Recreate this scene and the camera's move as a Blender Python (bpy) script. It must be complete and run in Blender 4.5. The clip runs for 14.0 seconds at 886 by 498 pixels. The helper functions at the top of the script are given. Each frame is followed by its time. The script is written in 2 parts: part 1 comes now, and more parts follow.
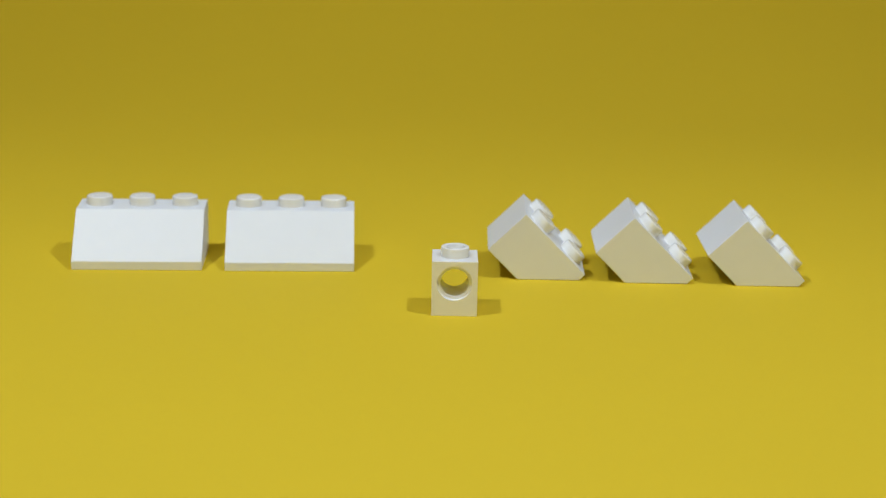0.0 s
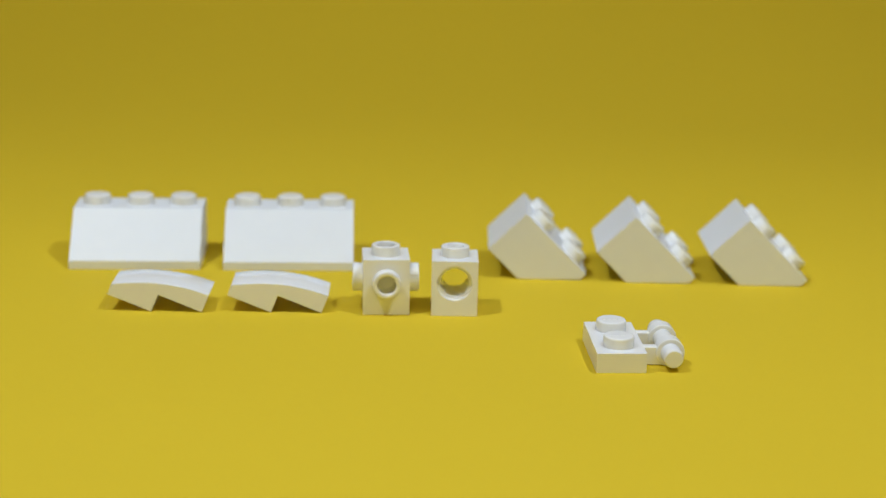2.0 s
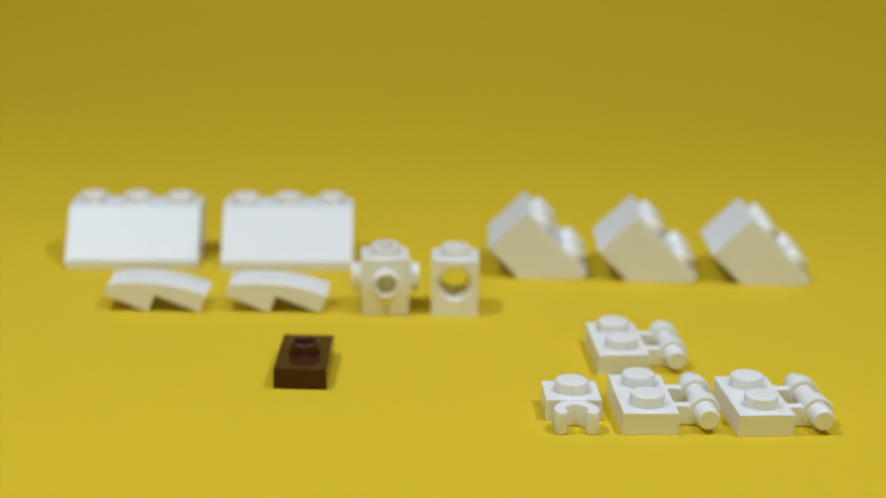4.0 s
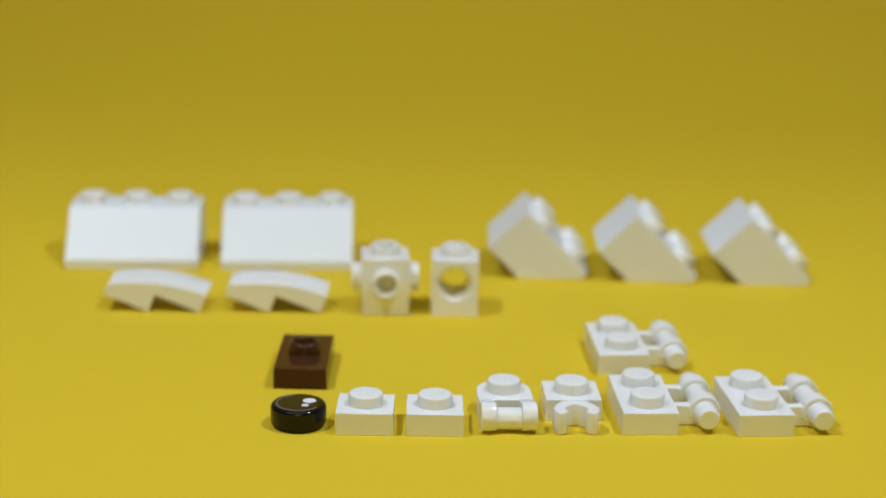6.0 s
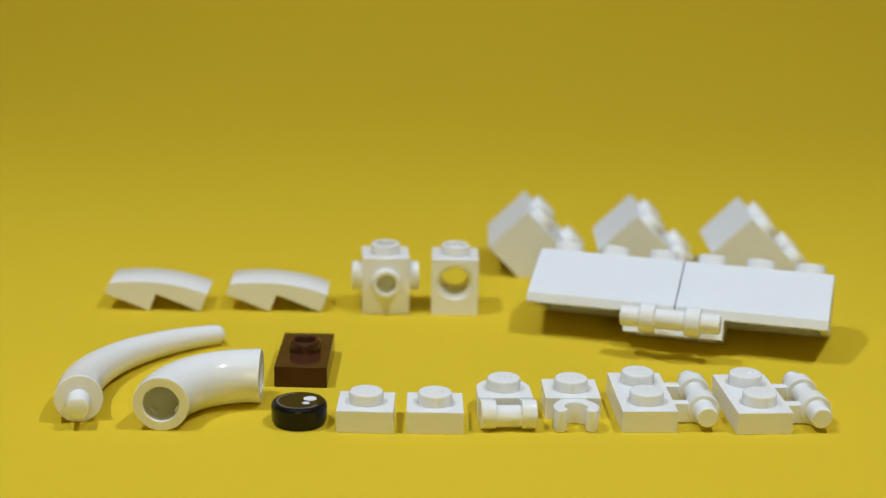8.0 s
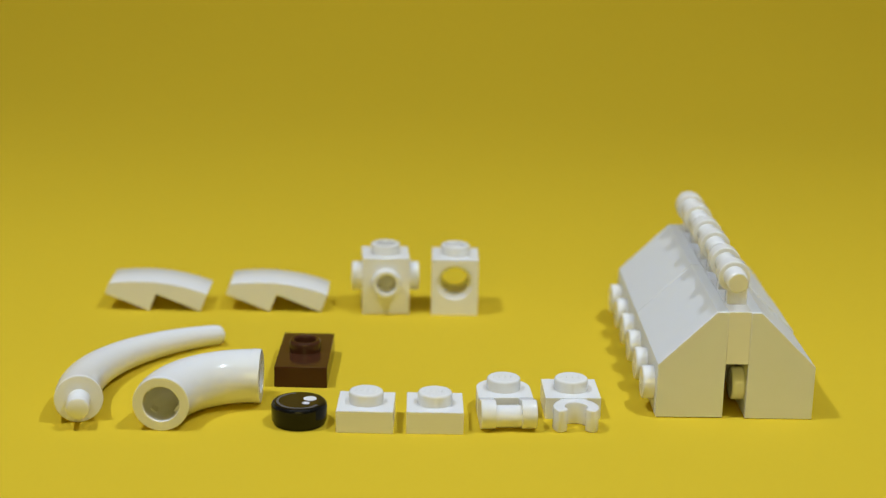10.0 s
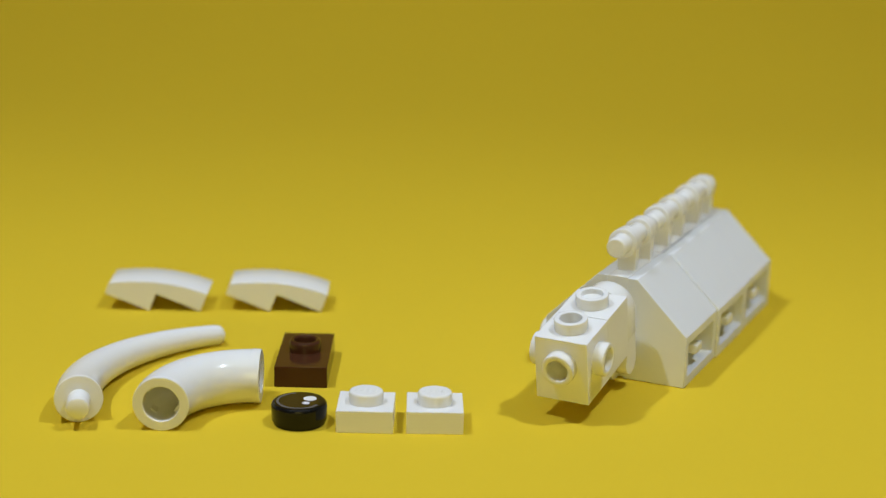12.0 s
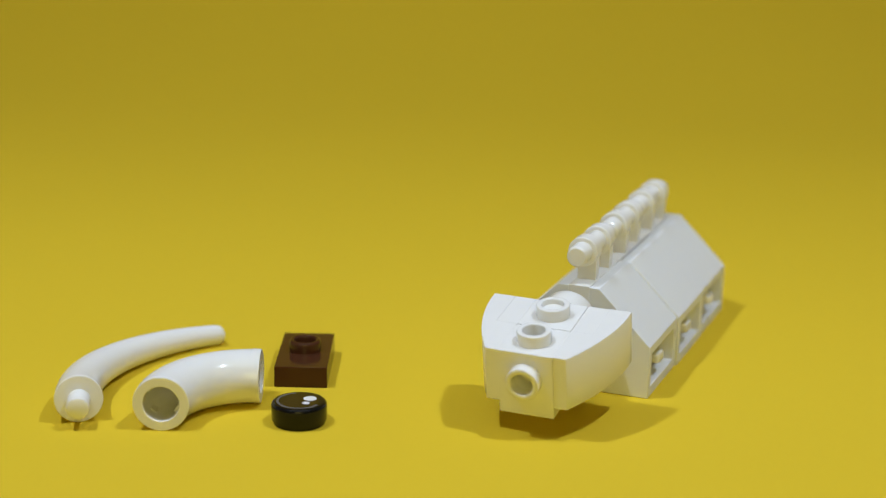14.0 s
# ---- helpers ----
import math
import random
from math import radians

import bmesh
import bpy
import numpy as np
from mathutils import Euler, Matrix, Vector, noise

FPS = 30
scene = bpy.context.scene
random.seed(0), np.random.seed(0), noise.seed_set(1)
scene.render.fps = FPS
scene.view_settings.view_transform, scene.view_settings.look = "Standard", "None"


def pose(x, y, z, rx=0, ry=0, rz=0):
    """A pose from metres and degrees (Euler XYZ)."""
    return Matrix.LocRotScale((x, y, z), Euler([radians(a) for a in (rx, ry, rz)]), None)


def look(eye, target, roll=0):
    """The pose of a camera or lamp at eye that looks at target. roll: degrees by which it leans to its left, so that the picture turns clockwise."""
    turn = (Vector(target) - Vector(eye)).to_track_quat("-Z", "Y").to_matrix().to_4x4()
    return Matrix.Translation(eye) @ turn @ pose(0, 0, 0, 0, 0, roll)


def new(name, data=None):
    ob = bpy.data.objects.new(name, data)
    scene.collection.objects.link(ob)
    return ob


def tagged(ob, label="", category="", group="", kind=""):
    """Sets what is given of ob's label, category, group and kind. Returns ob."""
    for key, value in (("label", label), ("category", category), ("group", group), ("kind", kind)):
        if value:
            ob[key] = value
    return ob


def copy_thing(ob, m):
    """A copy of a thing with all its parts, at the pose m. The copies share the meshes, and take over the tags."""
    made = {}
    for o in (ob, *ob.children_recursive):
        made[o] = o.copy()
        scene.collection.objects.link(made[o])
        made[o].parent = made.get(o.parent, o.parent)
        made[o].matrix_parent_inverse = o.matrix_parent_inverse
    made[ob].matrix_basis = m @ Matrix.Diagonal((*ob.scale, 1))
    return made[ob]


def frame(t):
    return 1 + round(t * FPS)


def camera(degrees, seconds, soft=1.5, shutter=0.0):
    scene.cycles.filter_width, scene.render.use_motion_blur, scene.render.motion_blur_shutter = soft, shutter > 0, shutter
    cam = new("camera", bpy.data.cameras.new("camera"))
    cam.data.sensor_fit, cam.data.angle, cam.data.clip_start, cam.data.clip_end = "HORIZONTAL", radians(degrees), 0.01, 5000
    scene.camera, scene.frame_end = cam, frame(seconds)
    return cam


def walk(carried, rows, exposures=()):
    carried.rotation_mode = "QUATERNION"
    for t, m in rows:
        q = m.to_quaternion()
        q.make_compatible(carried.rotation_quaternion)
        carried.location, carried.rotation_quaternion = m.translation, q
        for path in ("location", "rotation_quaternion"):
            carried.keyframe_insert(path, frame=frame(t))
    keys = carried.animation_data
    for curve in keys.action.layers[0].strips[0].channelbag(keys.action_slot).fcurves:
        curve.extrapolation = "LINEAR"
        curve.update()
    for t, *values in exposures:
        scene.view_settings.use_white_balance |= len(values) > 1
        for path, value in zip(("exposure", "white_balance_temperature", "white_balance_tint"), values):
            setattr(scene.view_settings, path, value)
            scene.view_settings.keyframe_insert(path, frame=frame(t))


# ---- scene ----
# One unit of a brick drawing is a millimetre; MM turns it into metres.
MM = 0.001

# ---- camera: on a tripod, with the small drift of a focus pull ----
cam = camera(29.12, 14.0, soft=1.3)


def eye_row(back, lift):
    """The tripod's pose: moved back by so many millimetres and tilted up by so many degrees."""
    tilt = radians(15.773 - lift)
    eye = Vector((0, back * MM, 88.48 * MM))
    return look(eye, eye + Vector((0, math.cos(tilt), -math.sin(tilt))), 1.22)


FAR, MID, NEAR, LATE = eye_row(-5.47, 0.318), eye_row(-3.3, 0.19), eye_row(0, 0), eye_row(-1.26, 0.037)
walk(cam, [(0, FAR), (1.8, FAR), (1.9, MID), (2.8, MID), (2.9, NEAR), (7.0, NEAR), (7.1, LATE), (14.0, LATE)])
# the lens is focused on a point on the paper, which is pulled forward as the pieces come in
focus_mark = new("focus_mark")
walk(focus_mark, [(t, pose(0, y * MM, 0.004)) for t, y in ((0, 279), (1.8, 279), (1.9, 252), (2.8, 252), (2.9, 210), (7.0, 210), (7.1, 230), (14.0, 230))])
cam.data.dof.use_dof, cam.data.dof.focus_object = True, focus_mark
cam.data.dof.aperture_fstop = 16

# ---- light: two small cool lamps over the table, one on each side; added unseen fills, one wide overhead and one warm in front ----
world = bpy.data.worlds.new("room_air")
scene.world = world
world.use_nodes = True
world.node_tree.nodes["Background"].inputs[0].default_value = (0.9, 0.92, 1.0, 1)
world.node_tree.nodes["Background"].inputs[1].default_value = 0.05


def lamp(name, eye, target, watts, size, colour):
    data = bpy.data.lights.new(name, "AREA")
    data.shape, data.size, data.energy, data.color = "DISK", size, watts, colour
    ob = new(name, data)
    ob.matrix_world = look(eye, target)
    return ob


lamp("lamp_west", (-0.160, 0.186, 0.380), (0.0, 0.186, 0), 0.80, 0.022, (0.785, 0.90, 1.08))
lamp("lamp_east", (0.160, 0.186, 0.380), (0.0, 0.186, 0), 0.75, 0.022, (0.785, 0.90, 1.08))
# added wide fill from above, standing in for the room's ambient light
lamp("overhead_fill", (0.0, -0.10, 1.78), (0.0, 0.1, 0), 4.4, 1.5, (0.82, 0.93, 1.0))
# added yellow fill, low in front: brightens front faces like light bounced off the paper
lamp("warm_front_fill", (0.0, -1.02, 0.48), (0.0, 0.25, 0), 3.6, 0.60, (1.0, 0.84, 0.24))
scene.view_settings.exposure = 0.0


# ---- materials ----
def material(name, colour, rough, grain=0.0, grain_size=1000.0, mottle=0.0, mottle_size=60.0, coat=0.0, spec=0.5):
    m = bpy.data.materials.new(name)
    m.use_nodes = True
    nt = m.node_tree
    b = nt.nodes["Principled BSDF"]
    b.inputs["Base Color"].default_value = (*colour, 1)
    b.inputs["Roughness"].default_value = rough
    b.inputs["Specular IOR Level"].default_value = spec
    b.inputs["Coat Weight"].default_value = coat
    co = nt.nodes.new("ShaderNodeTexCoord")
    if mottle:
        n = nt.nodes.new("ShaderNodeTexNoise")
        n.inputs["Scale"].default_value, n.inputs["Detail"].default_value = mottle_size, 5
        nt.links.new(co.outputs["Object"], n.inputs["Vector"])
        mix = nt.nodes.new("ShaderNodeMix")
        mix.data_type = "RGBA"
        mix.inputs[6].default_value = (*[c * (1 - mottle) for c in colour], 1)
        mix.inputs[7].default_value = (*[min(1, c * (1 + mottle)) for c in colour], 1)
        nt.links.new(n.outputs["Fac"], mix.inputs[0])
        nt.links.new(mix.outputs[2], b.inputs["Base Color"])
        ramp = nt.nodes.new("ShaderNodeMapRange")
        ramp.inputs[3].default_value, ramp.inputs[4].default_value = rough * 0.8, min(1, rough * 1.2)
        nt.links.new(n.outputs["Fac"], ramp.inputs[0])
        nt.links.new(ramp.outputs[0], b.inputs["Roughness"])
    if grain:
        n = nt.nodes.new("ShaderNodeTexNoise")
        n.inputs["Scale"].default_value, n.inputs["Detail"].default_value = grain_size, 3
        nt.links.new(co.outputs["Object"], n.inputs["Vector"])
        bump = nt.nodes.new("ShaderNodeBump")
        bump.inputs["Strength"].default_value, bump.inputs["Distance"].default_value = grain, 0.0001
        nt.links.new(n.outputs["Fac"], bump.inputs["Height"])
        nt.links.new(bump.outputs["Normal"], b.inputs["Normal"])
    return m


WHITE = material("white_plastic", (0.79, 0.79, 0.785), 0.12, grain=0.05, grain_size=700, mottle=0.015, mottle_size=250)
MATTE = material("grained_white_plastic", (0.735, 0.752, 0.775), 0.45, grain=0.12, grain_size=4200, mottle=0.02, mottle_size=300)
BROWN = material("brown_plastic", (0.060, 0.021, 0.009), 0.16, grain=0.05, grain_size=700, mottle=0.06, mottle_size=300, spec=0.25)
BLACK = material("black_plastic", (0.006, 0.006, 0.006), 0.07, grain=0.03, grain_size=700, spec=0.3)
PRINT = material("white_print", (0.75, 0.75, 0.75), 0.35)
GREY_PRINT = material("grey_print", (0.11, 0.11, 0.11), 0.3)
IRIS = material("dark_brown_print", (0.016, 0.011, 0.007), 0.15)
PAPER = material("yellow_paper", (0.678, 0.478, 0.027), 0.75, grain=0.25, grain_size=2600, mottle=0.035, mottle_size=9, spec=0.06)
# the beige is chosen to warm the light that the unseen room bounces back
WALL = material("unseen_room_beige", (0.47, 0.37, 0.25), 0.9, mottle=0.03, mottle_size=3)
TABLE = material("table_wood", (0.30, 0.20, 0.12), 0.5, mottle=0.2, mottle_size=14)


# ---- mesh tools (millimetres) ----
def mesh_of(bm, name, bevel=0.0, segments=2):
    """The finished mesh: bevelled, curved faces smooth, plane faces flat."""
    bmesh.ops.remove_doubles(bm, verts=bm.verts, dist=1e-4)
    bmesh.ops.recalc_face_normals(bm, faces=bm.faces)
    bend = radians(28)
    if bevel:
        edges = [e for e in bm.edges if len(e.link_faces) == 2 and e.calc_face_angle(0) > bend]
        bmesh.ops.bevel(bm, geom=edges, offset=bevel, segments=segments, profile=0.5, affect="EDGES", clamp_overlap=True)
    strip = {f: f.calc_area() / f.calc_perimeter() < bevel * 0.75 for f in bm.faces}
    for f in bm.faces:
        f.smooth = strip[f] or any(radians(0.4) < e.calc_face_angle(0) < bend for e in f.edges if not any(strip[g] for g in e.link_faces))
    bmesh.ops.scale(bm, vec=(MM, MM, MM), verts=bm.verts)
    me = bpy.data.meshes.new(name)
    curved = [f.smooth for f in bm.faces]
    bm.to_mesh(me)
    bm.free()
    me.set_sharp_from_angle(angle=radians(35))
    me.polygons.foreach_set("use_smooth", curved)
    me.update()
    return me


def part(name, bm, mat, parent, label="", bevel=0.0, at=None):
    ob = new(name, bm if isinstance(bm, bpy.types.Mesh) else mesh_of(bm, name, bevel))
    if not ob.data.materials:
        ob.data.materials.append(mat)
    ob.parent = parent
    if at is not None:
        ob.matrix_basis = at
    return tagged(ob, label)


def mm(x, y, z, rx=0, ry=0, rz=0):
    return pose(x * MM, y * MM, z * MM, rx, ry, rz)


def prism(profile, a, b, axis="x"):
    """A closed profile drawn out from a to b along an axis; profile pairs are the other two axes in order."""
    bm = bmesh.new()

    def put(p, s):
        return {"x": (s, p[0], p[1]), "y": (p[0], s, p[1]), "z": (p[0], p[1], s)}[axis]

    low = [bm.verts.new(put(p, a)) for p in profile]
    high = [bm.verts.new(put(p, b)) for p in profile]
    bm.faces.new(low)
    bm.faces.new(high)
    for i in range(len(profile)):
        j = (i + 1) % len(profile)
        bm.faces.new((low[i], low[j], high[j], high[i]))
    return bm


def box(x0, x1, y0, y1, z0, z1):
    return prism([(x0, y0), (x1, y0), (x1, y1), (x0, y1)], z0, z1, "z")


def shell(outer, inner, a, b, wall):
    """A hollow block open at z = 0: profiles of (y, z), the first and last point on the open side, drawn out along x."""
    bm = bmesh.new()
    rows = [[bm.verts.new((s, *p)) for p in prof] for prof, s in ((outer, a), (outer, b), (inner, a + wall), (inner, b - wall))]
    for lo, hi in ((rows[0], rows[1]), (rows[2], rows[3])):
        bm.faces.new(lo)
        bm.faces.new(hi)
        for i in range(len(lo) - 1):
            bm.faces.new((lo[i], lo[i + 1], hi[i + 1], hi[i]))
    o0, o1, i0, i1 = rows
    bm.faces.new((o0[0], o1[0], i1[0], i0[0]))
    bm.faces.new((o0[-1], o1[-1], i1[-1], i0[-1]))
    bm.faces.new((o0[0], o0[-1], i0[-1], i0[0]))
    bm.faces.new((o1[0], o1[-1], i1[-1], i1[0]))
    return bm


def lathe(profile, steps=40):
    """A profile of (radius, z) turned about z."""
    bm = bmesh.new()
    rings = []
    for r, z in profile:
        if r < 1e-6:
            rings.append([bm.verts.new((0, 0, z))])
        else:
            rings.append([bm.verts.new((r * math.cos(2 * math.pi * k / steps), r * math.sin(2 * math.pi * k / steps), z)) for k in range(steps)])
    for lo, hi in zip(rings, rings[1:]):
        for k in range(steps):
            n = (k + 1) % steps
            a, b, c, d = lo[k % len(lo)], lo[n % len(lo)], hi[n % len(hi)], hi[k % len(hi)]
            face = list(dict.fromkeys((a, b, c, d)))
            if len(face) > 2:
                bm.faces.new(face)
    return bm


def tube_along(points, radii, steps=32, caps=(True, True)):
    """A round bar through points with a radius at each."""
    bm = bmesh.new()
    pts = [Vector(p) for p in points]
    rings = []
    for i, p in enumerate(pts):
        d = (pts[min(i + 1, len(pts) - 1)] - pts[max(i - 1, 0)]).normalized()
        side = d.cross(Vector((0, 0, 1))).normalized()
        up = side.cross(d)
        rings.append([bm.verts.new(p + radii[i] * (side * math.cos(2 * math.pi * k / steps) + up * math.sin(2 * math.pi * k / steps))) for k in range(steps)])
    for lo, hi in zip(rings, rings[1:]):
        for k in range(steps):
            n = (k + 1) % steps
            bm.faces.new((lo[k], lo[n], hi[n], hi[k]))
    if caps[0]:
        bm.faces.new(rings[0])
    if caps[1]:
        bm.faces.new(rings[-1])
    return bm




def stud_with_mark():
    """A closed stud with a low moulded mark of four plain bars across its top."""
    bm = lathe([(2.4, -0.3), (2.4, 1.38), (2.36, 1.54), (2.26, 1.66), (2.12, 1.715), (1.98, 1.72), (0, 1.72)])
    for x in (-1.23, -0.41, 0.41, 1.23):
        half, lean = 0.27, 0.12
        base = [(x - half - lean, -0.5), (x + half - lean, -0.5), (x + half + lean, 0.5), (x - half + lean, 0.5)]
        low = [bm.verts.new((*p, 1.70)) for p in base]
        high = [bm.verts.new((0.7 * (p[0] - x) + x, 0.85 * p[1], 1.765)) for p in base]
        bm.faces.new(high)
        for i in range(4):
            bm.faces.new((low[i], low[i - 1], high[i - 1], high[i]))
    return mesh_of(bm, "stud")


STUD = stud_with_mark()
OPEN_STUD = mesh_of(lathe([(2.4, -0.3), (2.4, 1.52), (2.34, 1.66), (2.2, 1.72), (1.72, 1.72), (1.62, 1.66), (1.58, 1.5), (1.58, -0.02)]), "open_stud")
DISHED_STUD = mesh_of(lathe([(2.4, -0.3), (2.4, 1.52), (2.34, 1.66), (2.2, 1.72), (1.72, 1.72), (1.62, 1.66), (1.58, 1.5), (1.56, 0.9), (0, 0.9)]), "dished_stud")
for me in (STUD, OPEN_STUD, DISHED_STUD):
    me.materials.append(WHITE)


def thing(name, label, category, group=""):
    return tagged(new(name), label, category, group)


def flat_piece(root, w, d, h, mat=WHITE, label=""):
    """The plate body: hollow below, standing from y = 0 backwards."""
    x = w / 2
    return part("body", shell([(0, 0), (0, h), (d, h), (d, 0)], [(1.3, 0), (1.3, h - 1.2), (d - 1.3, h - 1.2), (d - 1.3, 0)], -x, x, 1.3), mat, root, label, bevel=0.08)


# ---- setting ----
def build_setting():
    # paper sweep: flat on the table, then bending up far behind
    bm = bmesh.new()
    prof = [(-0.25 + 0.05 * i, 0.0) for i in range(14)]
    y0, radius = 0.42, 0.30
    prof += [(y0 + radius * math.sin(radians(a)), radius - radius * math.cos(radians(a))) for a in range(4, 89, 4)]
    prof += [(y0 + radius + 0.002, radius + 0.05 * k) for k in range(1, 8)]
    rows = [[bm.verts.new((x / MM, y / MM, z / MM)) for x in (-0.75, -0.4, 0, 0.4, 0.75)] for y, z in prof]
    under = [[bm.verts.new((v.co.x, v.co.y + (0.4 if z > 0.2 else 0), v.co.z - 0.4)) for v in row] for row, (y, z) in zip(rows, prof)]
    for grid in (rows, under):
        for lo, hi in zip(grid, grid[1:]):
            for k in range(4):
                bm.faces.new((lo[k], lo[k + 1], hi[k + 1], hi[k]))
    ground = new("ground", mesh_of(bm, "ground"))
    ground.data.materials.append(PAPER)
    tagged(ground, "smooth yellow paper sweep spread over a table", "backdrop", kind="structure")
    top = new("table_top", mesh_of(box(-800, 800, -300, 900, -30, -0.5), "table_top", bevel=3))
    top.data.materials.append(TABLE)
    tagged(top, "plain wooden table top under the yellow paper", "table", kind="structure")
    # added room box, out of view: closes the scene for reflections and warm bounce
    for name, b in (("wall_north", (-2100, 2100, 2000, 2100, -750, 1900)), ("wall_south", (-2100, 2100, -1600, -1500, -750, 1900)),
                    ("wall_east", (2000, 2100, -1500, 2000, -750, 1900)), ("wall_west", (-2100, -2000, -1500, 2000, -750, 1900)),
                    ("ceiling", (-2100, 2100, -1600, 2100, 1900, 2000)), ("floor", (-2100, 2100, -1600, 2100, -850, -750))):
        w = new(name, mesh_of(box(*b), name))
        w.data.materials.append(WALL)
        tagged(w, "added unseen matt beige room " + name.split("_")[0], name.split("_")[0], kind="structure")


# ---- the bricks, each with its origin at the middle of its front bottom edge ----
def slope_brick():
    root = thing("slope_brick", "white plastic slope brick with three round studs, grained sloping face", "slope brick", "three-stud slope bricks")
    out = [(0.1, 0), (0.1, 1.6), (8, 9.6), (15.9, 9.6), (15.9, 0)]
    inn = [(1.6, 0), (1.6, 1.2), (8.6, 8.0), (14.4, 8.0), (14.4, 0)]
    part("body", shell(out, inn, -11.9, 11.9, 1.5), MATTE, root, bevel=0.1)
    for x in (-8, 0, 8):
        part("stud", STUD, WHITE, root, at=mm(x, 12, 9.6))
    for x in (-4, 4):
        part("tube", lathe([(3.25, 0.3), (3.25, 4.2), (2.4, 4.2), (2.4, 0.3), (3.25, 0.3)], 24), WHITE, root, at=mm(x, 8, 0.1))
    return root


def inverted_slope():
    """Upright: studs up, the vertical back face at x = 0, the sloped face towards +x."""
    root = thing("inverted_slope_brick", "white plastic inverted slope brick with four studs and hollow base", "inverted slope", "inverted slope bricks")
    bm = bmesh.new()
    prof = [(0.05, 0), (0.05, 9.6), (15.85, 9.6), (15.85, 8.1), (7.9, 0)]
    lo, hi = [[bm.verts.new((u, v, w)) for u, w in prof] for v in (0.03, 15.97)]
    bm.faces.new(lo)
    bm.faces.new(hi)
    for i in range(4):
        bm.faces.new((lo[i], lo[i + 1], hi[i + 1], hi[i]))
    rim = [lo[4], lo[0], hi[0], hi[4]]
    mouth = [(6.6, 1.4), (1.5, 1.4), (1.5, 14.6), (6.6, 14.6)]
    a = [bm.verts.new((u, v, 0)) for u, v in mouth]
    b = [bm.verts.new((u, v, 5.6)) for u, v in mouth]
    for i in range(4):
        j = (i + 1) % 4
        bm.faces.new((rim[i], rim[j], a[j], a[i]))
        bm.faces.new((a[i], a[j], b[j], b[i]))
    bm.faces.new(b)
    part("body", bm, MATTE, root, bevel=0.1)
    for x in (4, 12):
        for y in (4, 12):
            part("stud", STUD, WHITE, root, at=mm(x, y, 9.6))
    part("pin", box(3.35, 4.85, 6.5, 9.5, 0.15, 5.7), WHITE, root, bevel=0.35)
    part("rib", box(3.7, 4.5, 4.2, 11.8, 3.6, 5.7), WHITE, root)
    return root


def hole_block(hole_z, big, small):
    """A unit brick body with a round hole from front to back, countersunk on both faces."""
    bm = bmesh.new()
    n, x, h, d = 40, 3.9, 9.6, 7.8
    corners = [(x, h), (-x, h), (-x, 0), (x, 0)]

    def ring(r, y):
        return [bm.verts.new((r * math.cos(2 * math.pi * (k + 0.5) / n), y, hole_z + r * math.sin(2 * math.pi * (k + 0.5) / n))) for k in range(n)]

    rings = [ring(big, 0), ring(big, 0.8), ring(small, 0.8), ring(small, d - 0.8), ring(big, d - 0.8), ring(big, d)]
    for lo, hi in zip(rings, rings[1:]):
        for k in range(n):
            j = (k + 1) % n
            bm.faces.new((lo[k], lo[j], hi[j], hi[k]))
    ends = []
    for rg, y in ((rings[0], 0), (rings[-1], d)):
        c = [bm.verts.new((u, y, w)) for u, w in corners]
        ends.append(c)
        q = n // 4
        for k in range(n):
            j = (k + 1) % n
            bm.faces.new((rg[k], rg[j], c[k // q]))
            if k // q != j // q:
                bm.faces.new((rg[j], c[k // q], c[j // q]))
    for i in range(4):
        j = (i + 1) % 4
        bm.faces.new((ends[0][i], ends[0][j], ends[1][j], ends[1][i]))
    return bm


def hole_brick():
    root = thing("hole_brick", "small white plastic brick with a round hole and one stud", "brick")
    part("body", hole_block(5.7, 2.95, 2.42), WHITE, root, bevel=0.05)
    part("stud", DISHED_STUD, WHITE, root, at=mm(0, 3.9, 9.6))
    return root


def bored_face(bm, mid, a, b, inward, half, up, down, radius, depth, n=32):
    """A rectangular face with a blind round bore: half wide along a, from -down to up along b."""
    c = [bm.verts.new(mid + a * u + b * v) for u, v in ((half, up), (-half, up), (-half, -down), (half, -down))]
    rim, low = [[bm.verts.new(mid + inward * z + radius * (a * math.cos(2 * math.pi * (k + 0.5) / n) + b * math.sin(2 * math.pi * (k + 0.5) / n)))
                 for k in range(n)] for z in (0, depth)]
    q = n // 4
    for k in range(n):
        j = (k + 1) % n
        bm.faces.new((rim[k], rim[j], c[k // q]))
        bm.faces.new((rim[k], rim[j], low[j], low[k]))
        if k // q != j // q:
            bm.faces.new((rim[j], c[k // q], c[j // q]))
    bm.faces.new(low)


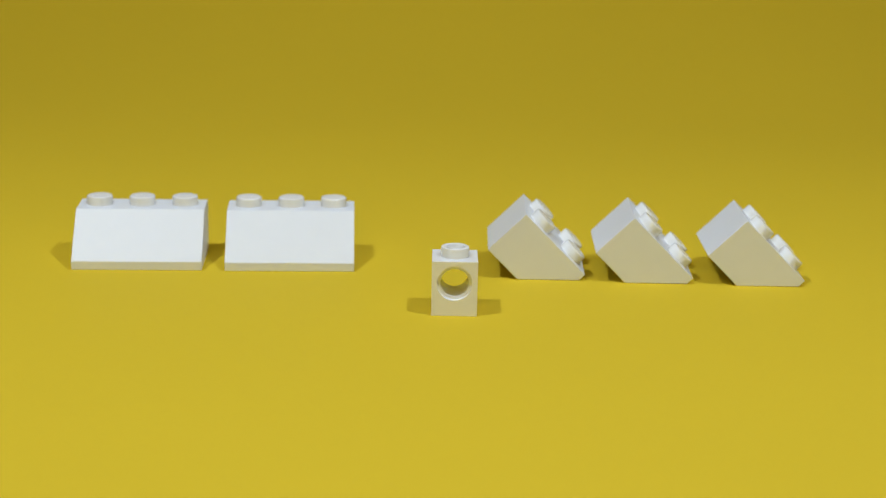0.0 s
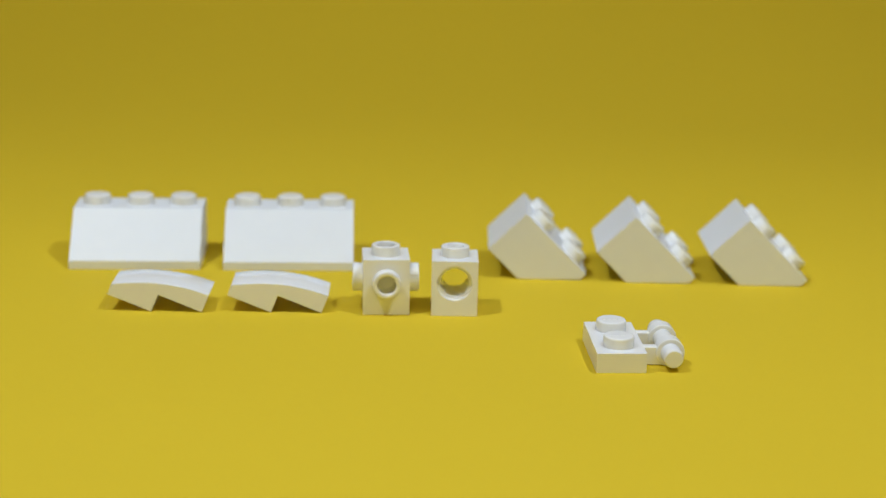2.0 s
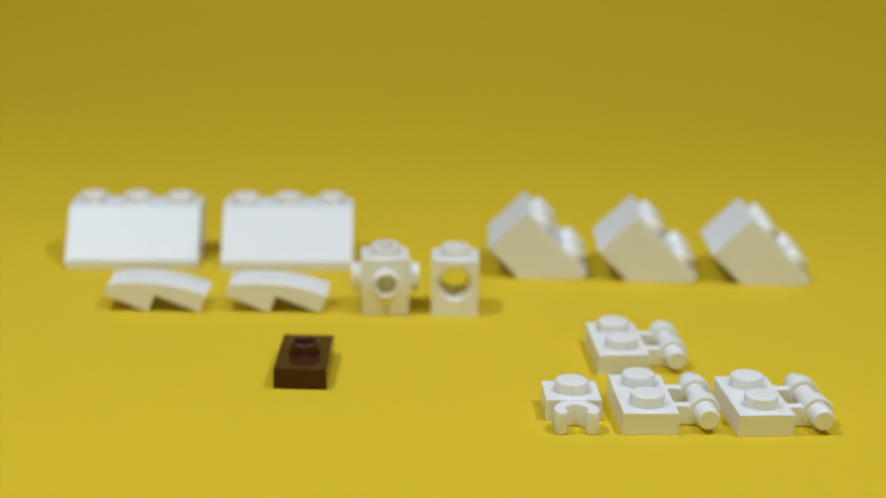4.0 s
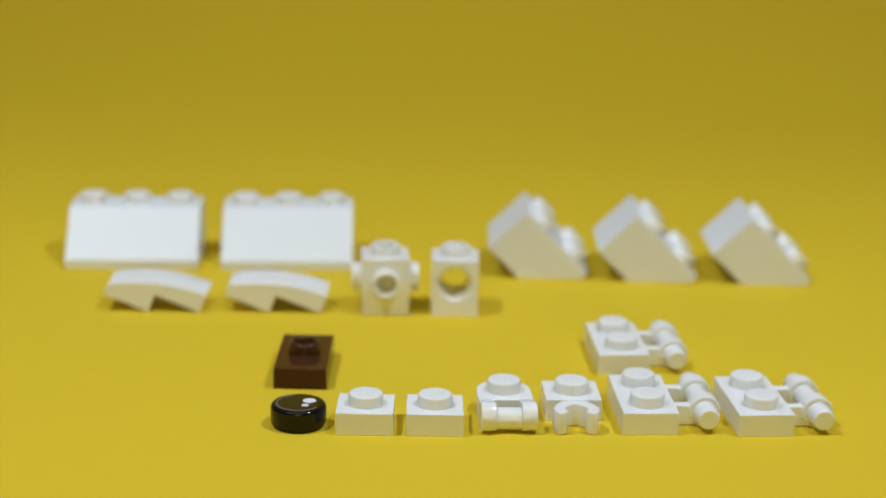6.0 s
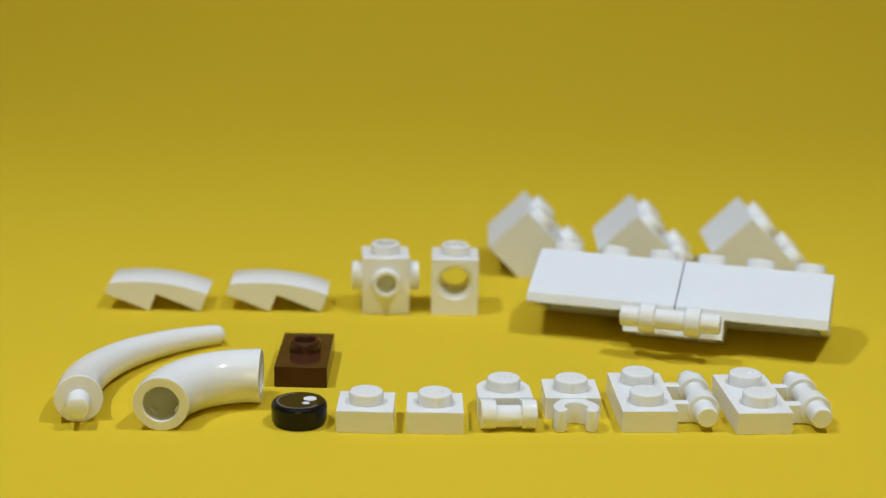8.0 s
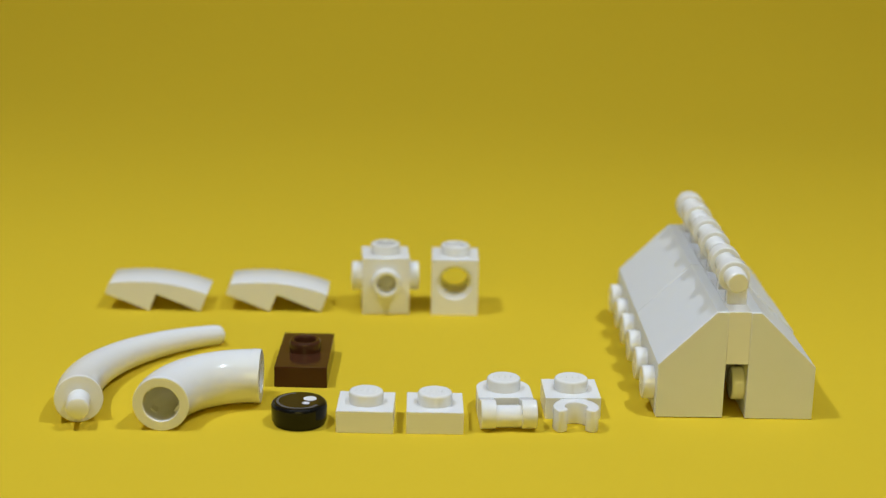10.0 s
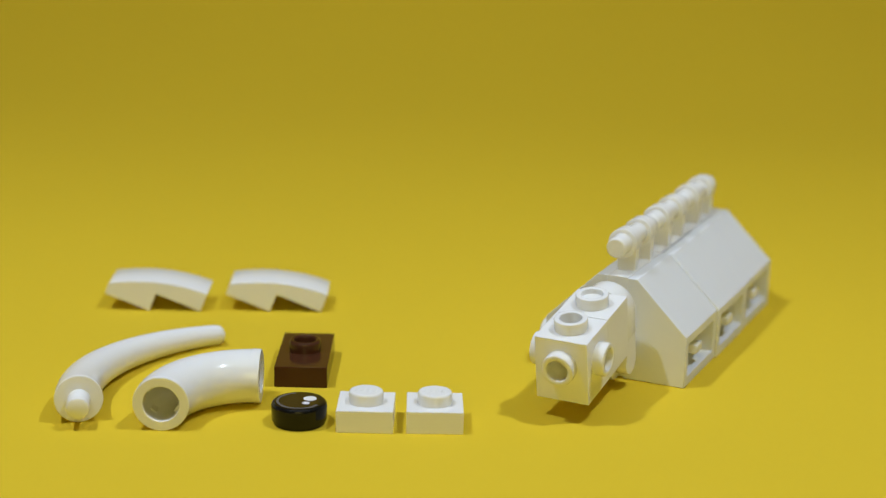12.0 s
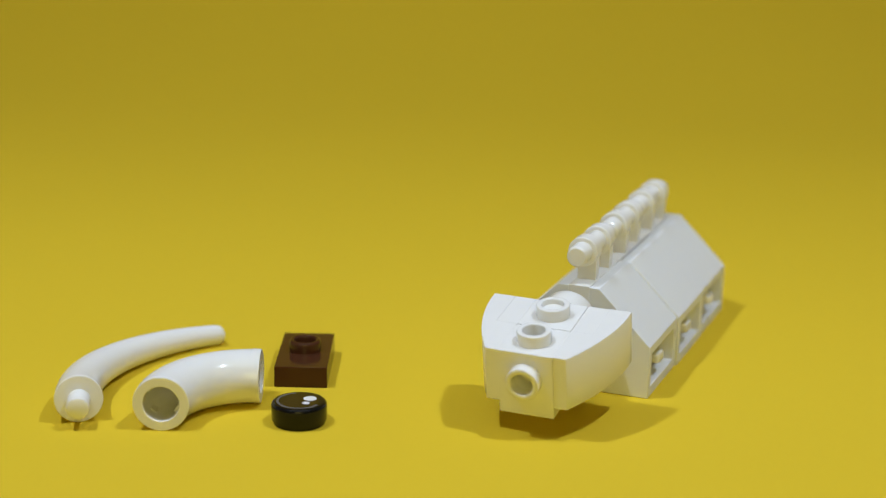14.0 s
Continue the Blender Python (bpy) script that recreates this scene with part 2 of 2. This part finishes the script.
def five_stud_brick():
    root = thing("side_stud_brick", "small white plastic brick with open studs on five sides", "brick")
    bm = bmesh.new()
    x, h, d = 3.94, 9.6, 7.88
    for mid, a, b, inward, up, down in (((0, 0, 5.6), (1, 0, 0), (0, 0, 1), (0, 1, 0), 4.0, 5.6), ((0, d, 5.6), (1, 0, 0), (0, 0, 1), (0, -1, 0), 4.0, 5.6),
                                        ((x, x, 5.6), (0, 1, 0), (0, 0, 1), (-1, 0, 0), 4.0, 5.6), ((-x, x, 5.6), (0, 1, 0), (0, 0, 1), (1, 0, 0), 4.0, 5.6),
                                        ((0, x, h), (1, 0, 0), (0, 1, 0), (0, 0, -1), x, x)):
        bored_face(bm, Vector(mid), Vector(a), Vector(b), Vector(inward), x, up, down, 1.58, 2.2)
    bm.faces.new([bm.verts.new(c) for c in ((-x, 0, 0), (x, 0, 0), (x, d, 0), (-x, d, 0))])
    part("body", bm, WHITE, root, bevel=0.04)
    for m in (mm(0, 3.9, 9.6), mm(0, 0, 5.6, 90), mm(0, 7.8, 5.6, -90), mm(3.9, 3.9, 5.6, 0, 90), mm(-3.9, 3.9, 5.6, 0, -90)):
        part("stud", OPEN_STUD, WHITE, root, at=m)
    return root


def curved_slope():
    """Low end at x = 0, tall end at x = 16, a notch one plate deep under the tall half."""
    root = thing("curved_slope", "smooth white plastic curved slope with a notch underneath", "curved slope", "curved slopes")
    top = [(0.1 + 15.8 * k / 14, 1.9 + 4.5 * (1 - (1 - k / 14) ** 2.0)) for k in range(15)]
    prof = [(0.1, 0), *top, (15.9, 3.2), (8.0, 3.2), (8.0, 0)]
    bm = prism(prof, 0.0, 7.93, "y")
    bm.normal_update()
    # the socket under the tall half
    seat = [f for f in bm.faces if f.normal.z < -0.9 and f.calc_center_median().x > 9]
    bmesh.ops.inset_region(bm, faces=seat, thickness=1.3)
    roof = bmesh.ops.extrude_face_region(bm, geom=seat)
    bmesh.ops.delete(bm, geom=seat, context="FACES")
    bmesh.ops.translate(bm, verts=[v for v in roof["geom"] if isinstance(v, bmesh.types.BMVert)], vec=(0, 0, 1.7))
    part("body", bm, WHITE, root, bevel=0.035)
    return root


def jumper_plate():
    root = thing("jumper_plate", "reddish brown plastic plate with one open stud in its middle", "plate")
    flat_piece(root, 7.8, 15.8, 3.2, BROWN)
    stud = mesh_of(lathe([(2.4, -0.3), (2.4, 1.25), (2.36, 1.45), (2.26, 1.62), (2.1, 1.71), (1.95, 1.73), (1.78, 1.69), (1.66, 1.58), (1.6, 1.4), (1.58, -1.9), (0, -1.9)]), "stud")
    part("stud", stud, BROWN, root, at=mm(0, 7.9, 3.2))
    return root


def handle_plate():
    """Two studs in depth, the handle along the +x side."""
    root = thing("handle_plate", "white plastic plate with two studs and a round bar handle", "handle plate", "plates with handles")
    flat_piece(root, 7.8, 15.8, 3.2)
    for y in (4, 12):
        part("stud", STUD, WHITE, root, at=mm(0, y - 0.05, 3.2))
    bar = lathe([(0, 0), (1.3, 0), (1.52, 0.2), (1.58, 0.45), (1.58, 15.15), (1.52, 15.4), (1.3, 15.6), (0, 15.6)], 28)
    part("bar", bar, WHITE, root, at=mm(8.1, 0.1, 2.2, -90))
    for y in (4.35, 11.45):
        part("ring", lathe([(1.5, -1.2), (2.13, -1.2), (2.27, -1.06), (2.27, 1.06), (2.13, 1.2), (1.5, 1.2)], 28), WHITE, root, at=mm(8.1, y, 2.2, -90))
        part("arm", prism([(3.7, 0.15), (3.7, 3.0), (5.9, 3.0), (6.7, 3.2), (7.5, 4.0), (8.1, 4.2), (8.1, 0.1)], y - 0.8, y + 0.8, "y"), WHITE, root, bevel=0.12)
    return root


def clip_plate():
    root = thing("clip_plate", "small white plastic plate with one stud and an open clip", "clip plate")
    flat_piece(root, 7.88, 7.85, 3.2)
    part("stud", STUD, WHITE, root, at=mm(0, 3.9, 3.2))
    cy, r0, r1 = -3.4, 1.55, 3.2
    # pairs of an outer and an inner point round the open ring, its lips rounded off
    bends = [(radians(-134), 0.62, 0.45), (radians(-130), 0.25, 0.12)] + [(radians(-126 + 252 * k / 24), 0, 0) for k in range(25)] + [(radians(130), 0.25, 0.12), (radians(134), 0.62, 0.45)]
    arcs = [(((r1 - o) * math.sin(a), cy + (r1 - o) * math.cos(a)), ((r0 + i) * math.sin(a), cy + (r0 + i) * math.cos(a))) for a, o, i in bends]
    bm = bmesh.new()
    layers = [[(bm.verts.new((*o, z)), bm.verts.new((*i, z))) for o, i in arcs] for z in (0.05, 3.25)]
    low, high = layers
    for k in range(len(arcs) - 1):
        for lay in layers:
            bm.faces.new((lay[k][0], lay[k + 1][0], lay[k + 1][1], lay[k][1]))
        for s in (0, 1):
            bm.faces.new((low[k][s], low[k + 1][s], high[k + 1][s], high[k][s]))
    for k in (0, len(arcs) - 1):
        bm.faces.new((low[k][0], low[k][1], high[k][1], high[k][0]))
    part("clip", bm, WHITE, root, bevel=0.15)
    part("neck", box(-1.9, 1.9, -1.5, 0.3, 0.1, 3.0), WHITE, root)
    return root


def bar_plate():
    """A plate rounded at the back, with a short bar held between two cheeks in front."""
    root = thing("bar_plate", "small white rounded plastic plate with one stud and a bar", "bar plate")
    arc = [(3.9 * math.cos(a), 4.2 + 3.9 * math.sin(a)) for a in [radians(180 * k / 20) for k in range(21)]]
    part("body", prism([(-3.9, 0), (3.9, 0), *arc], 0, 3.2, "z"), WHITE, root, bevel=0.14)
    part("stud", STUD, WHITE, root, at=mm(0, 3.9, 3.2))
    part("bar", lathe([(1.58, -2.4), (1.58, 2.4)], 28), WHITE, root, at=mm(0, -3.5, 1.75, 0, 90))
    for x in (-2.85, 2.85):
        nose = [(-3.5 + 2.1 * math.cos(a), 2.1 + 2.1 * math.sin(a)) for a in [radians(90 + 180 * k / 18) for k in range(19)]]
        part("cheek", prism([(0.6, 0.05), (0.6, 3.1), (-1.6, 3.5), *nose], x - 1.05, x + 1.05, "x"), WHITE, root, bevel=0.15)
    return root


def small_plate():
    root = thing("small_plate", "small square white plastic plate with one round stud", "plate", "square plates")
    flat_piece(root, 7.88, 7.85, 3.2)
    part("stud", STUD, WHITE, root, at=mm(0, 3.9, 3.2))
    return root


def eye_tile():
    root = thing("eye_tile", "glossy black round plastic tile printed with white glints", "tile")
    part("body", lathe([(0, 0), (3.6, 0), (3.62, 0.5), (3.85, 0.55), (3.9, 0.7), (3.9, 2.6), (3.87, 2.8), (3.78, 2.98), (3.64, 3.12), (3.45, 3.19), (3.3, 3.2), (0, 3.2)], 56), BLACK, root)
    part("iris", lathe([(0, 3.205), (2.75, 3.205)], 48), IRIS, root, "dark brown printed disc")
    bm = bmesh.new()
    pts = [radians(105 + 225 * k / 36) for k in range(37)]
    ring = [(bm.verts.new((2.86 * math.cos(a), 2.86 * math.sin(a), 3.215)), bm.verts.new((3.2 * math.cos(a), 3.2 * math.sin(a), 3.215))) for a in pts]
    for p, q in zip(ring, ring[1:]):
        bm.faces.new((p[0], p[1], q[1], q[0]))
    part("outline", bm, GREY_PRINT, root, "thin grey printed arc")
    part("glint", lathe([(0, 3.225), (0.92, 3.225)], 28), PRINT, root, "white printed dot", at=mm(1.45, 0.85, 0))
    part("glint", lathe([(0, 3.225), (0.52, 3.225)], 28), PRINT, root, "small white printed dot", at=mm(1.0, -0.95, 0))
    return root


def elbow_pipe():
    """One mouth at the origin faces the front, the other faces +x."""
    root = thing("elbow_pipe", "glossy white plastic elbow pipe with open ends", "pipe")
    bend = [(12 - 12 * math.cos(a), 12 * math.sin(a)) for a in [radians(90 * k / 24) for k in range(25)]]
    path = [(0, -0.1), *bend[1:], (12.5, 12)]
    n, rings = 48, []
    bm = bmesh.new()
    for i, (x, y) in enumerate(path):
        heading = radians(90 - 90 * min(i, 24) / 24)
        side = Vector((math.sin(heading), -math.cos(heading), 0))
        mid = Vector((x, y, 3.9))
        rings.append([[bm.verts.new(mid + r * (side * math.cos(2 * math.pi * k / n) + Vector((0, 0, math.sin(2 * math.pi * k / n))))) for k in range(n)] for r in (3.9, 2.5)])
    for k in range(n):
        j = (k + 1) % n
        for lo, hi in zip(rings, rings[1:]):
            for w in (0, 1):
                bm.faces.new((lo[w][k], lo[w][j], hi[w][j], hi[w][k]))
        for end in (rings[0], rings[-1]):
            bm.faces.new((end[0][k], end[0][j], end[1][j], end[1][k]))
    part("body", bm, WHITE, root, bevel=0.12)
    part("collar", lathe([(3.88, -0.05), (3.93, 0.0), (3.93, 1.2), (3.88, 1.35)], 44), WHITE, root, at=mm(11.1, 12, 3.9, 0, 90))
    for k in range(4):
        part("inner_rib", box(-0.5, 0.5, 3.6, 9.0, 0.0, 0.45), WHITE, root, at=mm(0, 0, 3.9) @ pose(0, 0, 0, 0, 90 * k + 38, 0) @ mm(0, -1.5, -2.6))
    return root


def tail():
    """A long tapering curved horn lying on its side, a short bar at its thick end."""
    root = thing("tapered_tail", "glossy white plastic curved tail, tapering from a short bar", "tail")
    n = 40
    pts, radii = [], []
    x, y, length = 0.0, 0.0, 39.8
    for k in range(n + 1):
        s = k / n
        head = radians(104.5 - 79.4 * s + 4.0 * s * s)
        r = 3.37 - 1.78 * s ** 0.9
        pts.append((x, y, r))
        radii.append(r)
        x += length / n * math.cos(head)
        y += length / n * math.sin(head)
    d = Vector(pts[-1]) - Vector(pts[-2])
    d.normalize()
    for f, g in ((0.5, 0.93), (0.9, 0.75), (1.15, 0.5), (1.28, 0.2)):
        pts.append(tuple(Vector(pts[n]) + d * f * 1.1))
        radii.append(1.59 * g)
    part("body", tube_along(pts, radii, 36), WHITE, root, bevel=0.15)
    part("bar", lathe([(1.58, -0.5), (1.58, 3.2), (1.5, 3.4), (1.3, 3.5), (0, 3.5)], 32), WHITE, root, at=mm(0, 0, 3.2, 90, 0, 9))
    return root


build_setting()


# ---- where the pieces stand, in millimetres and degrees ----
def floor_at(x, y, turn=0):
    return mm(x, y, 0, 0, 0, turn)


def lying_inverted(x, y, turn):
    """Resting on the sloped face, the studs towards +x."""
    return floor_at(x, y, turn) @ mm(0, 0, 0, 0, 45) @ mm(-7.9, -0.1, 0)


def lying_curved(x, y, turn):
    return floor_at(x, y, turn) @ mm(0, 0, 0, 0, 21.8) @ mm(-8, 0, 0)


def axes(ax, ay, az, x, y, z):
    """A pose by the directions that its three axes take."""
    m = Matrix((ax, ay, az)).transposed().to_4x4()
    m.translation = Vector((x, y, z)) * MM
    return m


# the two sloped bricks with their handles, before they are tipped up
def half_built(x, y, turn):
    return floor_at(x, y, turn) @ pose(0, 0, 0, -21.8) @ mm(0, -8, 0)


HALF = {7.1: half_built(5.94, 273.8, -21.0), 7.6: half_built(15.1, 267.9, -14.85), 8.1: half_built(12.7, 264.4, -9.3)}
TIP = axes((0, 1, 0), (0, 0, -1), (-1, 0, 0), 1.6, 0, 16)
BODY = {9.1: floor_at(41.0, 227.5, 3), 9.6: floor_at(42.3, 227.0, 0), 10.0: floor_at(41.95, 226.7, 1.3), 10.5: floor_at(34.95, 234, 14.1), 10.9: floor_at(22.04, 234.5, -28.3), 11.4: floor_at(22.44, 234.8, -3.4),
        11.9: floor_at(26.2, 243.2, -24.75), 12.4: floor_at(22.6, 240.3, -24.75), 12.9: floor_at(21.3, 244.6, 22.8), 13.3: floor_at(19.85, 245.3, -11.8), 13.8: floor_at(20.0, 237.9, -21.4)}
# half way through the tipping up
TIPPING = HALF[8.1].to_quaternion().slerp((BODY[9.1] @ TIP).to_quaternion(), 0.5).to_matrix().to_4x4()
TIPPING.translation = HALF[8.1].translation.lerp((BODY[9.1] @ TIP).translation, 0.5) + Vector((0, 0, 0.012))
# the head hangs on the clip: nod and turn in degrees, sideways play in millimetres
NOD = {10.9: (30.3, -2.6, -0.4), 11.4: (15.7, -0.6, 0.26), 11.9: (10.3, -1.5, 0.03), 12.4: (11.4, -1.5, -0.2), 12.9: (22.2, -0.8, 0.84), 13.3: (20.8, -0.74, -0.05), 13.8: (10.4, -0.7, -0.41)}
HEAD = {t: BODY[t] @ mm(play, -2.7, 4.2, nod, 0, yaw) @ mm(0, -17.5, 1.8) for t, (nod, yaw, play) in NOD.items()}


def in_half(local, since):
    return [(t, HALF[t] @ local) for t in HALF if t >= since]


def in_body(local, since):
    return [(t, BODY[t] @ local) for t in BODY if t >= since]


def in_head(local, since):
    return [(t, HEAD[t] @ local) for t in HEAD if t >= since]


def both(local, since):
    """A piece that goes into the half-built body and stays on through the tipping up."""
    return in_half(local, since) + [(9.067, TIPPING @ local)] + in_body(TIP @ local, 9.1)


SLOPE_W, SLOPE_E = mm(12, 0, 3.2), mm(36, 0, 3.2)


def plate_under(x):
    return axes((0, -1, 0), (1, 0, 0), (0, 0, 1), x, 3.95, 0)


def inv_in(y, gap=0.0):
    return axes((0, 0, 1), (0, 1, 0), (-1, 0, 0), 11.2 + gap, y, 0)


tray = iter([(-122 - 22 * (k % 4), 190 + 26 * (k // 4)) for k in range(16)])
cast = []


def enter(ob, start, since, later=()):
    """Note a piece's places: it waits on the paper beside the others until its time, then stands at start."""
    rows = [(since, start), *later]
    if since > 0:
        x, y = next(tray)
        spot = start.copy()
        spot.translation.x, spot.translation.y = x * MM, y * MM
        rows.insert(0, (0, spot))
    cast.append((ob, rows))


def copy_of(ob, label=""):
    c = copy_thing(ob, Matrix())
    return tagged(c, label)


slope_a = slope_brick()
slope_b = copy_of(slope_a)
enter(slope_a, floor_at(-56.25, 295.4, 3.3), 0, both(SLOPE_W, 7.6))
enter(slope_b, floor_at(-28.25, 296.7, 3.3), 0, both(SLOPE_E, 7.1))
inv_a = inverted_slope()
inv_b, inv_c = copy_of(inv_a), copy_of(inv_a)
enter(inv_a, lying_inverted(13.74, 294.8, -0.6), 0, in_body(inv_in(0), 9.1))
enter(inv_b, lying_inverted(33.4, 294.0, -1.0), 0, in_body(inv_in(16, 0.3), 9.6))
enter(inv_c, lying_inverted(53.8, 293.6, 0.1), 0, in_body(inv_in(32, 0.15), 10.0))
enter(hole_brick(), floor_at(2.1, 271.8, 0.3), 0, in_head(mm(0, 8, 0), 11.4))
enter(five_stud_brick(), floor_at(-9.4, 271.8, 4.3), 0.5, in_head(mm(0, 0, 0), 11.9))
curve_a = curved_slope()
curve_b = copy_of(curve_a)
CHEEK_E = axes((0, 1, 0), (0, 0, 1), (1, 0, 0), 3.95, 0, 1.68)
SAG = mm(0, 3.9, 5.6, -4.3) @ mm(0, -3.9, -5.6)
enter(curve_b, lying_curved(-28.9, 271.7, 1.2), 0.9, [(12.4, HEAD[12.4] @ SAG @ CHEEK_E), *in_head(CHEEK_E, 12.9)])
enter(curve_a, lying_curved(-49.0, 270.8, 0.4), 1.4, in_head(axes((0, 1, 0), (0, 0, -1), (-1, 0, 0), -3.95, 0, 9.58), 12.9))
handle_a = handle_plate()
handle_b, handle_c = copy_of(handle_a), copy_of(handle_a)
enter(handle_a, floor_at(27.9, 244.9, 3.5), 1.9, both(plate_under(16.1), 7.1))
enter(jumper_plate(), floor_at(-20.6, 235.6, -0.2), 2.4)
enter(handle_b, floor_at(45.4, 220.9, 5.0), 2.9, both(plate_under(0.1), 8.1))
enter(handle_c, floor_at(29.3, 220.6, 3.1), 3.4, [(8.6, HALF[8.1] @ plate_under(32.1)), (9.067, TIPPING @ plate_under(32.1)), *in_body(TIP @ plate_under(32.1), 9.1)])
enter(clip_plate(), floor_at(18.9, 225.2, 2.35), 3.8, in_body(axes((0, 0, 1), (0, 1, 0), (-1, 0, 0), 1.6, 0.4, 4.08), 10.5))
enter(bar_plate(), floor_at(9.35, 224.8, 4), 4.3, in_head(mm(0, 19.0, 1.9, 90), 10.9))
plate_a = small_plate()
plate_b = copy_of(plate_a)
enter(plate_b, floor_at(-0.6, 218.4, 1.1), 4.8, in_head(axes((0, 1, 0), (0, 0, -1), (-1, 0, 0), -3.95, 12, 9.56), 13.3))
enter(plate_a, floor_at(-10.3, 218.2, -0.5), 5.3, in_head(axes((0, 1, 0), (0, 0, 1), (1, 0, 0), 3.95, 12, 1.7), 13.8))
enter(eye_tile(), floor_at(-19.6, 221.9), 5.7)
enter(elbow_pipe(), floor_at(-38.2, 217.6, 0), 6.2)
enter(tail(), floor_at(-50.0, 220.2, 0), 6.7)


def motions():
    """Each piece holds still, then is set down in its next place between one moment and the next."""
    step = 1 / FPS
    for ob, rows in cast:
        keys = [(0, rows[0][1])]
        for (t0, a), (t1, b) in zip(rows, rows[1:]):
            qa, qb = a.to_quaternion(), b.to_quaternion()
            turn = math.degrees(qa.rotation_difference(qb).angle)
            turn = min(turn, 360 - turn)
            n = 1 if turn < 80 else 2 if turn < 150 else 3
            first = t1 - step * (n if n == 3 else n + 1)
            keys.append((first, a))
            for k in range(1, n):
                m = qa.slerp(qb, k / n).to_matrix().to_4x4()
                m.translation = b.translation + Vector((0, 0, 0.004))
                keys.append((first + step * k, m))
            keys.append((first + step * n, b))
        if keys[-1][0] < 14:
            keys.append((14.0, keys[-1][1]))
        walk(ob, keys)


motions()
